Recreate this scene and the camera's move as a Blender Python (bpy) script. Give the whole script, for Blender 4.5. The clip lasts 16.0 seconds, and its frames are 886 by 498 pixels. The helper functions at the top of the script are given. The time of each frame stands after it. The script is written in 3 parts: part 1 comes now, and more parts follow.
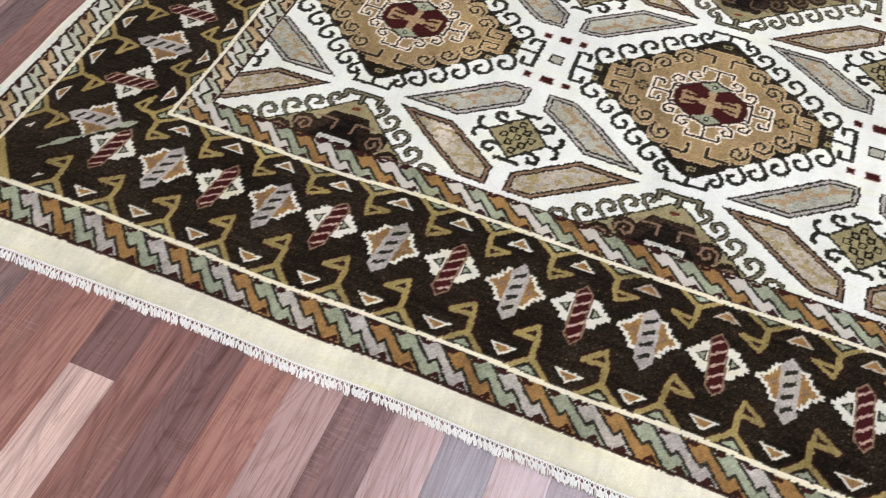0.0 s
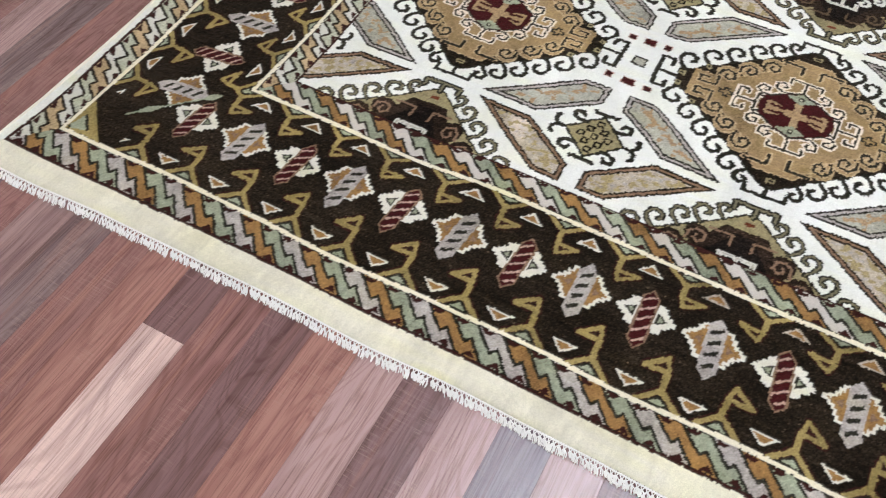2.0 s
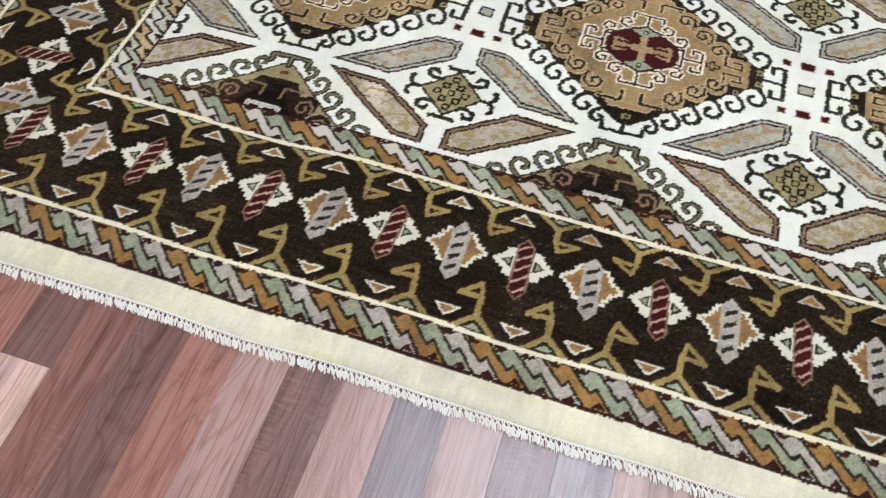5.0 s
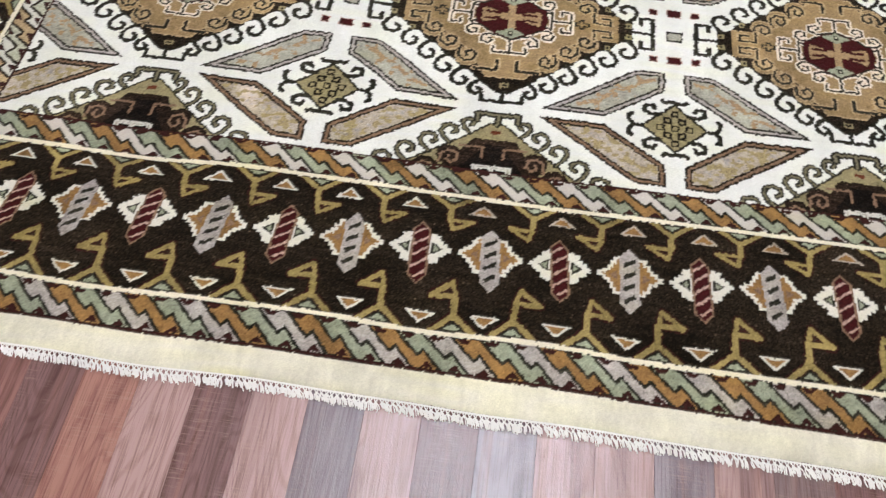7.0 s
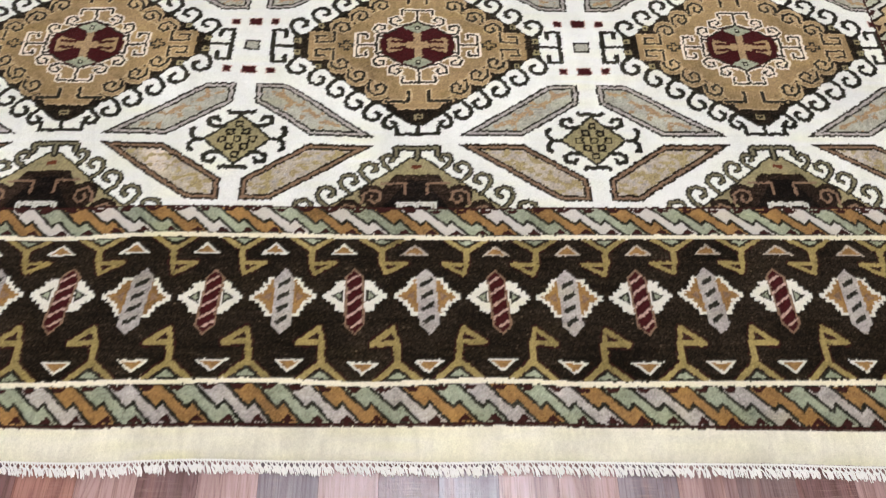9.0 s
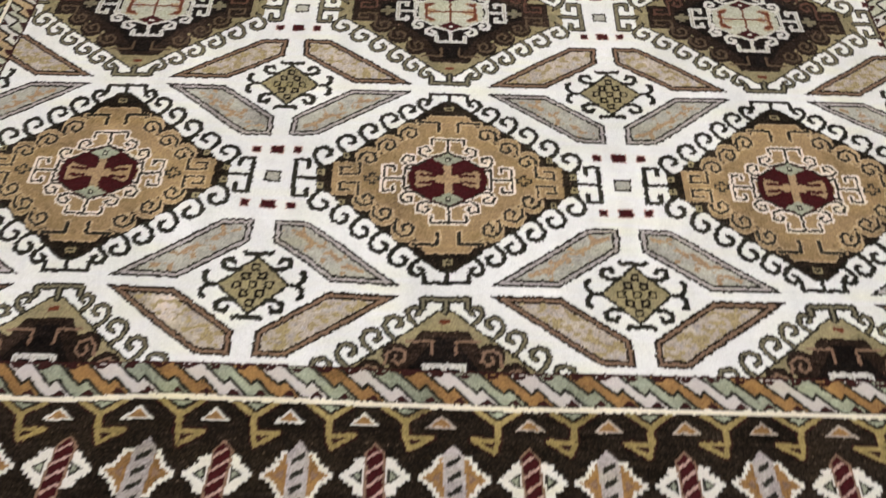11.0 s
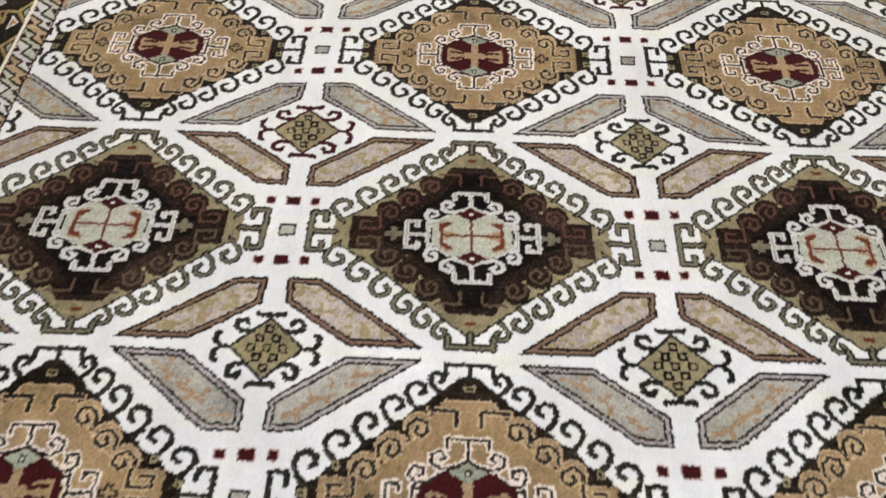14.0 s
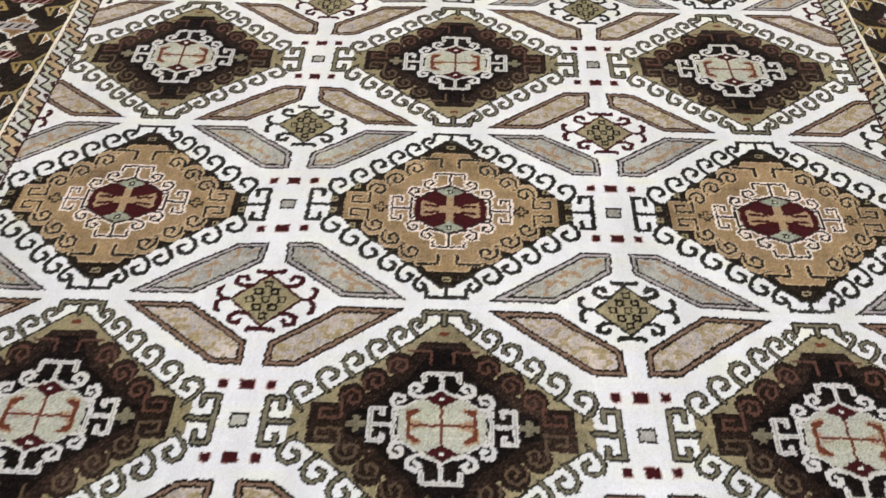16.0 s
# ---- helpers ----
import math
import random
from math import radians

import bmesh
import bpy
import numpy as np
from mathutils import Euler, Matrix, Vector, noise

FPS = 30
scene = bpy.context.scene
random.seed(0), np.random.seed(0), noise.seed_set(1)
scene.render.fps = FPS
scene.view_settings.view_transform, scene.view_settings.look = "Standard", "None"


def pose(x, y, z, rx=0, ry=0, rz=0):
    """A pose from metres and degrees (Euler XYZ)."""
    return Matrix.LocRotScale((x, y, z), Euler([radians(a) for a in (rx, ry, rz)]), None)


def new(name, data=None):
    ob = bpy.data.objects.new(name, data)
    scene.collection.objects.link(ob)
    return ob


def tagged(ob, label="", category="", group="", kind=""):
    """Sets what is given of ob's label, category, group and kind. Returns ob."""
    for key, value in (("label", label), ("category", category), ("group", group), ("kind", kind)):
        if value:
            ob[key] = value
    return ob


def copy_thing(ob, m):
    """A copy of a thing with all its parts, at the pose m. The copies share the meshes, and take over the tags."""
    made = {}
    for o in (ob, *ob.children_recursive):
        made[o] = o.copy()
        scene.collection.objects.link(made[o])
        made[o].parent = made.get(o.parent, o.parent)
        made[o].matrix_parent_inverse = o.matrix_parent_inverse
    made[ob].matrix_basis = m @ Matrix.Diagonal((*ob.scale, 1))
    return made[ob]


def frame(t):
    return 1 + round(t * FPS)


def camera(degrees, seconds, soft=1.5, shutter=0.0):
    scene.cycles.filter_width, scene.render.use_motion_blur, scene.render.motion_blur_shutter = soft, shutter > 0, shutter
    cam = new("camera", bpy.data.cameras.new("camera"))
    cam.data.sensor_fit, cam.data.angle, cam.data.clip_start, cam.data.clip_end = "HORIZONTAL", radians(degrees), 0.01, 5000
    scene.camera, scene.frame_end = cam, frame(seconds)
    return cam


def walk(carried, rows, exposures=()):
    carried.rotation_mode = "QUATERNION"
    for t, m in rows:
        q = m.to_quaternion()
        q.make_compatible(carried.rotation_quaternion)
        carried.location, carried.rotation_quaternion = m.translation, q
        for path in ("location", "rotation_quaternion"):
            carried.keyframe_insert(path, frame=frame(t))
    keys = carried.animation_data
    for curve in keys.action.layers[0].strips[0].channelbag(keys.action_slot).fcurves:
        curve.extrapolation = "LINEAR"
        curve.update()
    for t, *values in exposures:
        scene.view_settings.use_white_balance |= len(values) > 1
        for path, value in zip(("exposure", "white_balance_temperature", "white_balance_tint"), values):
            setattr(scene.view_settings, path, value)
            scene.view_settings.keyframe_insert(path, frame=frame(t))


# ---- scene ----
A = 0.74            # spacing of the medallions across the rug
K = A / 200         # width of one knot
TOP = 0.012         # height of the pile above the floor

# ---- camera ----
cam = camera(56.29, 16.0, soft=1.1, shutter=0.5)
PATH = [
    (0.0, 0.6785, -0.9667, 1.3529, 0.62098, -0.01934, 0.39463),
    (0.5, 0.6775, -0.9664, 1.3545, 0.61484, -0.01583, 0.42102),
    (1.0, 0.6766, -0.9724, 1.3536, 0.61544, -0.01386, 0.44568),
    (1.5, 0.6735, -0.9809, 1.3535, 0.61627, -0.00906, 0.47413),
    (2.0, 0.6656, -0.9867, 1.3531, 0.61418, -0.00800, 0.49952),
    (2.5, 0.6599, -0.9918, 1.3499, 0.61168, -0.00925, 0.51138),
    (3.0, 0.6633, -0.9838, 1.3502, 0.60432, -0.01651, 0.48394),
    (3.5, 0.6720, -0.9754, 1.3480, 0.59489, -0.02244, 0.43972),
    (4.0, 0.6833, -0.9637, 1.3403, 0.58679, -0.02331, 0.39790),
    (4.2, 0.6798, -0.9590, 1.3487, 0.57895, -0.02715, 0.37925),
    (6.5, 0.7381, -0.9335, 1.3224, 0.56993, -0.02555, 0.18644),
    (7.0, 0.7526, -0.9288, 1.3254, 0.56620, -0.02584, 0.13875),
    (7.5, 0.7631, -0.9197, 1.3277, 0.56285, -0.02250, 0.08973),
    (8.0, 0.7718, -0.9047, 1.3278, 0.56377, -0.01883, 0.04540),
    (8.2, 0.7774, -0.9026, 1.3284, 0.56587, -0.01837, 0.02963),
    (10.3, 0.7048, -0.7092, 1.3451, 0.60010, -0.02406, -0.02919),
    (10.5, 0.7056, -0.6890, 1.3483, 0.60637, -0.02041, -0.01790),
    (11.0, 0.7266, -0.5932, 1.3533, 0.62265, -0.01780, 0.01835),
    (11.5, 0.7619, -0.4560, 1.3527, 0.62698, -0.02545, 0.04516),
    (12.0, 0.7694, -0.3559, 1.3526, 0.65248, -0.02621, 0.07960),
    (12.5, 0.7576, -0.2504, 1.3436, 0.65365, -0.03117, 0.07049),
    (13.0, 0.7016, -0.1032, 1.3291, 0.63858, -0.05067, 0.04298),
    (13.5, 0.6766, -0.0089, 1.3318, 0.63584, -0.03513, 0.01925),
    (14.0, 0.6912, 0.0814, 1.3283, 0.64318, -0.01811, 0.03356),
    (14.5, 0.7139, 0.1875, 1.3315, 0.65713, -0.00773, 0.03448),
    (15.0, 0.7320, 0.2702, 1.3360, 0.66866, -0.01220, 0.02840),
    (15.5, 0.7545, 0.3230, 1.3477, 0.69462, -0.00738, 0.03749),
    (16.0, 0.7566, 0.3477, 1.3569, 0.72256, -0.00682, 0.03280),
]
walk(cam, [(t, Matrix.LocRotScale((x, y, z), Euler((rx, ry, rz)).to_quaternion(), None)) for t, x, y, z, rx, ry, rz in PATH],
     exposures=[(0.0, 0.10, 6640, 9), (2.0, 0.09, 6560, 8), (3.6, 0.07, 6560, 4), (4.2, 0.07, 6560, 4), (6.5, 0.09, 6800, 9), (8.0, 0.09, 6850, 9), (10.5, 0.0, 6950, 12), (13.0, -0.05, 6760, 13), (16.0, -0.01, 6480, 14)])

# ---- light: fluorescent panels in a showroom ceiling, one mirrored in the floor, others added ----
CEILING = 2.75
LAMP = 17.0
world = bpy.data.worlds.new("world")
world.use_nodes = True
world.node_tree.nodes["Background"].inputs["Color"].default_value = (0.8, 0.85, 0.95, 1)
world.node_tree.nodes["Background"].inputs["Strength"].default_value = 0.05
scene.world = world


# ---- materials ----
def material(name, rough=0.6, color=(0.5, 0.5, 0.5)):
    m = bpy.data.materials.new(name)
    m.use_nodes = True
    n, l = m.node_tree.nodes, m.node_tree.links
    p = n["Principled BSDF"]
    p.inputs["Roughness"].default_value = rough
    p.inputs["Base Color"].default_value = (*color, 1)
    return m, n, l, p


def add(n, kind, **values):
    x = n.new(kind)
    for key, value in values.items():
        x.inputs[key].default_value = value
    return x


def mix(n, l, kind, a, b, fac):
    x = n.new("ShaderNodeMix")
    x.data_type, x.blend_type = "RGBA", kind
    for slot, v in ((0, fac), (6, a), (7, b)):
        if hasattr(v, "is_linked"):
            l.new(v, x.inputs[slot])
        else:
            x.inputs[slot].default_value = v
    return x.outputs[2]


def wool():
    m, n, l, p = material("knotted wool", 0.85)
    col = n.new("ShaderNodeAttribute")
    col.attribute_name = "tuft"
    co = n.new("ShaderNodeTexCoord")
    fine = add(n, "ShaderNodeTexNoise", Scale=430.0, Detail=3.0, Roughness=0.75)
    # brush strokes: how the lie of the pile takes light, put into the colour
    brush = add(n, "ShaderNodeTexNoise", Scale=5.0, Detail=4.0, Roughness=0.6)
    stretch = add(n, "ShaderNodeMapping")
    stretch.inputs["Scale"].default_value = (2.2, 0.7, 1.0)
    l.new(co.outputs["Object"], fine.inputs["Vector"])
    l.new(co.outputs["Object"], stretch.inputs["Vector"])
    l.new(stretch.outputs["Vector"], brush.inputs["Vector"])
    ramp = n.new("ShaderNodeMapRange")
    for key, v in (("From Min", 0.3), ("From Max", 0.7), ("To Min", 0.9), ("To Max", 1.06)):
        ramp.inputs[key].default_value = v
    l.new(brush.outputs["Fac"], ramp.inputs["Value"])
    tip = n.new("ShaderNodeMapRange")
    for key, v in (("From Min", 0.25), ("From Max", 0.75), ("To Min", 0.83), ("To Max", 1.11)):
        tip.inputs[key].default_value = v
    l.new(fine.outputs["Fac"], tip.inputs["Value"])
    times = n.new("ShaderNodeMath")
    times.operation = "MULTIPLY"
    l.new(ramp.outputs["Result"], times.inputs[0])
    l.new(tip.outputs["Result"], times.inputs[1])
    vec = n.new("ShaderNodeVectorMath")
    vec.operation = "SCALE"
    l.new(col.outputs["Color"], vec.inputs[0])
    l.new(times.outputs["Value"], vec.inputs["Scale"])
    l.new(vec.outputs["Vector"], p.inputs["Base Color"])
    bump = add(n, "ShaderNodeBump", Strength=0.5, Distance=0.002)
    l.new(fine.outputs["Fac"], bump.inputs["Height"])
    l.new(bump.outputs["Normal"], p.inputs["Normal"])
    p.inputs["Specular IOR Level"].default_value = 0.03
    p.inputs["Sheen Weight"].default_value = 1.0
    p.inputs["Sheen Roughness"].default_value = 0.3
    l.new(mix(n, l, "MIX", vec.outputs["Vector"], (0.42, 0.40, 0.38, 1), 0.4), p.inputs["Sheen Tint"])
    return m


def laminate():
    m, n, l, p = material("laminate planks", 0.2)
    info = n.new("ShaderNodeObjectInfo")
    co = n.new("ShaderNodeTexCoord")
    shift = n.new("ShaderNodeVectorMath")
    shift.operation = "MULTIPLY_ADD"
    shift.inputs[1].default_value = (37.0, 91.0, 13.0)
    l.new(info.outputs["Random"], shift.inputs[0])
    l.new(co.outputs["Object"], shift.inputs[2])

    def noise_at(sx, sy, detail, rough, distort=0.0):
        s = n.new("ShaderNodeMapping")
        s.inputs["Scale"].default_value = (sx, sy, 1.0)
        l.new(shift.outputs["Vector"], s.inputs["Vector"])
        t = add(n, "ShaderNodeTexNoise", Scale=1.0, Detail=detail, Roughness=rough, Distortion=distort)
        l.new(s.outputs["Vector"], t.inputs["Vector"])
        return t.outputs["Fac"]

    def span(v, a, b, c, d):
        r = n.new("ShaderNodeMapRange")
        for key, x in (("From Min", a), ("From Max", b), ("To Min", c), ("To Max", d)):
            r.inputs[key].default_value = x
        l.new(v, r.inputs["Value"])
        return r.outputs["Result"]

    cloud = noise_at(26.0, 1.5, 3.0, 0.55, 0.5)
    rings = n.new("ShaderNodeMath")
    rings.operation = "SINE"
    big = n.new("ShaderNodeMath")
    big.operation = "MULTIPLY"
    big.inputs[1].default_value = 110.0
    l.new(noise_at(8.0, 1.3, 2.0, 0.45, 1.1), big.inputs[0])
    l.new(big.outputs["Value"], rings.inputs[0])
    fibre = noise_at(330.0, 8.0, 4.0, 0.65)
    saw = noise_at(24.0, 400.0, 3.0, 0.65)
    patch = noise_at(14.0, 5.0, 2.0, 0.5)
    dark = mix(n, l, "MULTIPLY", info.outputs["Color"], (0.42, 0.36, 0.37, 1), span(cloud, 0.48, 0.7, 0.0, 0.6))
    pale = mix(n, l, "MIX", dark, (0.46, 0.22, 0.155, 1), span(noise_at(30.0, 1.3, 3.0, 0.55, 0.8), 0.56, 0.74, 0.0, 0.3))
    lines = mix(n, l, "MULTIPLY", pale, (0.52, 0.43, 0.42, 1), span(rings.outputs["Value"], 0.2, 1.0, 0.0, 0.34))
    fine = mix(n, l, "MULTIPLY", lines, (0.5, 0.45, 0.45, 1), span(fibre, 0.48, 0.66, 0.0, 0.7))
    cut = n.new("ShaderNodeMath")
    cut.operation = "MULTIPLY"
    l.new(span(saw, 0.52, 0.74, 0.0, 0.42), cut.inputs[0])
    l.new(span(patch, 0.45, 0.6, 0.0, 1.0), cut.inputs[1])
    worn = mix(n, l, "MIX", fine, (0.44, 0.31, 0.27, 1), cut.outputs["Value"])
    l.new(worn, p.inputs["Base Color"])
    l.new(span(noise_at(240.0, 60.0, 3.0, 0.6), 0.3, 0.7, 0.07, 0.17), p.inputs["Roughness"])
    p.inputs["Specular IOR Level"].default_value = 0.65
    bump = add(n, "ShaderNodeBump", Strength=0.85, Distance=0.0007)
    l.new(noise_at(300.0, 120.0, 3.0, 0.75), bump.inputs["Height"])
    l.new(bump.outputs["Normal"], p.inputs["Normal"])
    return m


def plain(name, color, rough, scale, depth):
    m, n, l, p = material(name, rough, color)
    co = n.new("ShaderNodeTexCoord")
    t = add(n, "ShaderNodeTexNoise", Scale=scale, Detail=4.0)
    l.new(co.outputs["Object"], t.inputs["Vector"])
    l.new(mix(n, l, "MULTIPLY", (*color, 1), (depth, depth, depth, 1), t.outputs["Fac"]), p.inputs["Base Color"])
    b = add(n, "ShaderNodeBump", Strength=0.3, Distance=0.001)
    l.new(t.outputs["Fac"], b.inputs["Height"])
    l.new(b.outputs["Normal"], p.inputs["Normal"])
    return m


WOOL = wool()
PLANK = laminate()
COTTON = plain("white cotton", (0.88, 0.875, 0.86), 0.9, 700.0, 0.95)
CREAM = plain("cream wool cord", (0.80, 0.77, 0.66), 0.9, 500.0, 0.85)
JOINT = plain("dark joint", (0.03, 0.02, 0.018), 0.8, 40.0, 0.7)
PAINT = plain("white wall paint", (0.78, 0.77, 0.75), 0.7, 30.0, 0.92)
TILE = plain("ceiling tile", (0.75, 0.75, 0.73), 0.9, 120.0, 0.85)
METAL = plain("white enamelled steel", (0.75, 0.75, 0.75), 0.4, 20.0, 0.95)
GLOW, gn, gl, gp = material("lit diffuser", 0.5, (0.8, 0.8, 0.8))
gp.inputs["Emission Color"].default_value = (1.0, 0.98, 0.965, 1)
gp.inputs["Emission Strength"].default_value = LAMP
COOL, gn, gl, gp = material("lit diffuser, daylight tube", 0.5, (0.8, 0.8, 0.8))
gp.inputs["Emission Color"].default_value = (0.88, 0.95, 1.14, 1)
gp.inputs["Emission Strength"].default_value = LAMP * 1.2


# ---- building helpers ----
def box(bm, lo, hi):
    c = [(a + b) / 2 for a, b in zip(lo, hi)]
    s = [b - a for a, b in zip(lo, hi)]
    return bmesh.ops.create_cube(bm, size=1, matrix=Matrix.LocRotScale(c, None, s))["verts"]


def part(name, bm, mat, parent=None, label=""):
    me = bpy.data.meshes.new(name)
    bm.to_mesh(me)
    bm.free()
    me.materials.append(mat)
    ob = new(name, me)
    ob.parent = parent
    return tagged(ob, label)


def tube(bm, pts, r, sides=5):
    rings = []
    for i, p in enumerate(pts):
        a, b = Vector(pts[max(i - 1, 0)]), Vector(pts[min(i + 1, len(pts) - 1)])
        q = (b - a).to_track_quat("Z", "Y")
        rings.append([bm.verts.new(Vector(p) + q @ Vector((r * math.cos(k * math.tau / sides), r * math.sin(k * math.tau / sides), 0))) for k in range(sides)])
    for u, v in zip(rings, rings[1:]):
        for k in range(sides):
            bm.faces.new((u[k], u[(k + 1) % sides], v[(k + 1) % sides], v[k]))
    bm.faces.new(rings[0][::-1])
    bm.faces.new(rings[-1])


# ---- room ----
WEST, EAST, SOUTH, NORTH = -3.6, 5.2, -3.4, 7.2
for name, lo, hi in (("wall_west", (WEST - 0.12, SOUTH - 0.12, 0), (WEST, NORTH + 0.12, CEILING)), ("wall_east", (EAST, SOUTH - 0.12, 0), (EAST + 0.12, NORTH + 0.12, CEILING)),
                     ("wall_south", (WEST, SOUTH - 0.12, 0), (EAST, SOUTH, CEILING)), ("wall_north", (WEST, NORTH, 0), (EAST, NORTH + 0.12, CEILING))):
    bm = bmesh.new()
    box(bm, lo, hi)
    tagged(part(name, bm, PAINT), "plain white painted showroom wall", "wall", kind="structure")
bm = bmesh.new()
box(bm, (WEST - 0.12, SOUTH - 0.12, CEILING), (EAST + 0.12, NORTH + 0.12, CEILING + 0.1))
tagged(part("ceiling", bm, TILE), "white ceiling with recessed light panels", "ceiling", kind="structure")


def ceiling_light(glow):
    top = new("ceiling_light")
    bm = bmesh.new()
    for lo, hi in (((-0.25, -0.61, -0.012), (-0.225, 0.61, 0)), ((0.225, -0.61, -0.012), (0.25, 0.61, 0)), ((-0.225, -0.61, -0.012), (0.225, -0.585, 0)), ((-0.225, 0.585, -0.012), (0.225, 0.61, 0))):
        box(bm, lo, hi)
    part("frame", bm, METAL, top)
    bm = bmesh.new()
    box(bm, (-0.225, -0.585, -0.006), (0.225, 0.585, -0.001))
    part("diffuser", bm, glow, top, "glowing white diffuser")
    return tagged(top, "recessed white fluorescent ceiling panel out of view, switched on", "ceiling light", "ceiling lights")


lamp = ceiling_light(COOL)
LX, LY = 0.85, 0.45
lamp.location = (LX, LY, CEILING)
# unseen panels added for even light, clear of the floor's visible reflections
fill_panel = ceiling_light(GLOW)
fill_panel.location = (LX - 2.4, LY + 2.4, CEILING)
for i, j in ((0, 1), (1, 1), (-1, 2), (0, 2), (1, 2), (-1, -1), (0, -1), (1, -1)):
    copy_thing(fill_panel, pose(LX + 2.4 * i, LY + 2.4 * j, CEILING))

# ---- the rug's pattern, knot by knot ----
# palette
(IVORY, DARK, GOLD, OLIVE, LILAC, SAGE, RED, CRM, TAUPE, GREY, BROWN, TAN, SKIRT, PINK, LTGOLD, OUT, WHITE, PALESAGE, MOT1, MOT2, RUST, UMBER, BLUSH, MUSTARD, MAROON, CHOCO, KHAKI, PALELILAC, MADDER, INK, SILVER, HONEY) = range(32)
PALETTE = np.array([
    (0.738, 0.758, 0.732), (0.0150, 0.0108, 0.0074), (0.285, 0.199, 0.103), (0.262, 0.226, 0.126), (0.38, 0.35, 0.335), (0.27, 0.30, 0.225), (0.045, 0.0078, 0.0088),
    (0.76, 0.72, 0.59), (0.43, 0.375, 0.315), (0.36, 0.355, 0.30), (0.21, 0.135, 0.09), (0.34, 0.24, 0.135), (0.72, 0.70, 0.585), (0.46, 0.31, 0.265),
    (0.43, 0.32, 0.19), (0.020, 0.019, 0.014), (0.67, 0.665, 0.60), (0.43, 0.44, 0.35), (0.34, 0.235, 0.14), (0.32, 0.262, 0.145), (0.13, 0.036, 0.018),
    (0.095, 0.066, 0.040), (0.74, 0.66, 0.57), (0.275, 0.215, 0.085), (0.034, 0.011, 0.010), (0.0185, 0.0118, 0.0085), (0.17, 0.155, 0.10), (0.53, 0.50, 0.475), (0.098, 0.047, 0.032), (0.0072, 0.0052, 0.0042), (0.58, 0.58, 0.54), (0.265, 0.150, 0.056)])
B = 149.13
RNG = np.random.default_rng(7)


def inside(x, y, pts):
    m = np.zeros(x.shape, bool)
    for (x0, y0), (x1, y1) in zip(pts, pts[1:] + pts[:1]):
        if y0 != y1:
            m ^= ((y0 > y) != (y1 > y)) & (x < (x1 - x0) * (y - y0) / (y1 - y0) + x0)
    return m


def away(x, y, pts):
    d = np.full(x.shape, 1e9)
    for (x0, y0), (x1, y1) in zip(pts, pts[1:]):
        ux, uy = x1 - x0, y1 - y0
        t = np.clip(((x - x0) * ux + (y - y0) * uy) / max(ux * ux + uy * uy, 1e-9), 0, 1)
        d = np.minimum(d, np.hypot(x - x0 - t * ux, y - y0 - t * uy))
    return d


def soft_noise(shape, sy, sx, rng):
    g = rng.normal(size=(int(shape[0] / sy) + 3, int(shape[1] / sx) + 3))
    yy, xx = np.arange(shape[0]) / sy, np.arange(shape[1]) / sx
    iy, ix = yy.astype(int), xx.astype(int)
    fy, fx = (yy - iy)[:, None], (xx - ix)[None, :]
    fy, fx = fy * fy * (3 - 2 * fy), fx * fx * (3 - 2 * fx)
    a, b, c, d = g[np.ix_(iy, ix)], g[np.ix_(iy, ix + 1)], g[np.ix_(iy + 1, ix)], g[np.ix_(iy + 1, ix + 1)]
    return (a * (1 - fx) + b * fx) * (1 - fy) + (c * (1 - fx) + d * fx) * fy


def curl(cx, cy, tx, ty, r):
    """A running hook: tx, ty points along the edge away from the medallion's tip, the hook rises outwards and rolls back to the tip."""
    nx, ny = (ty, -tx) if ty * 0.6 - tx * 0.8 > 0 else (-ty, tx)
    return [(cx + u * r * tx + v * r * nx, cy + u * r * ty + v * r * ny) for u, v in
            ((1.0, -1.3), (1.12, -0.3), (0.92, 0.5), (0.3, 0.9), (-0.4, 0.72), (-0.7, 0.1), (-0.42, -0.42), (0.08, -0.38))]


CURLS = [(15.0, 61.5, 4.4), (24.5, 54.5, 5.9), (35.0, 46.3, 6.1), (46.5, 37.0, 6.3), (58.5, 27.6, 6.5), (71.0, 18.0, 6.6)]


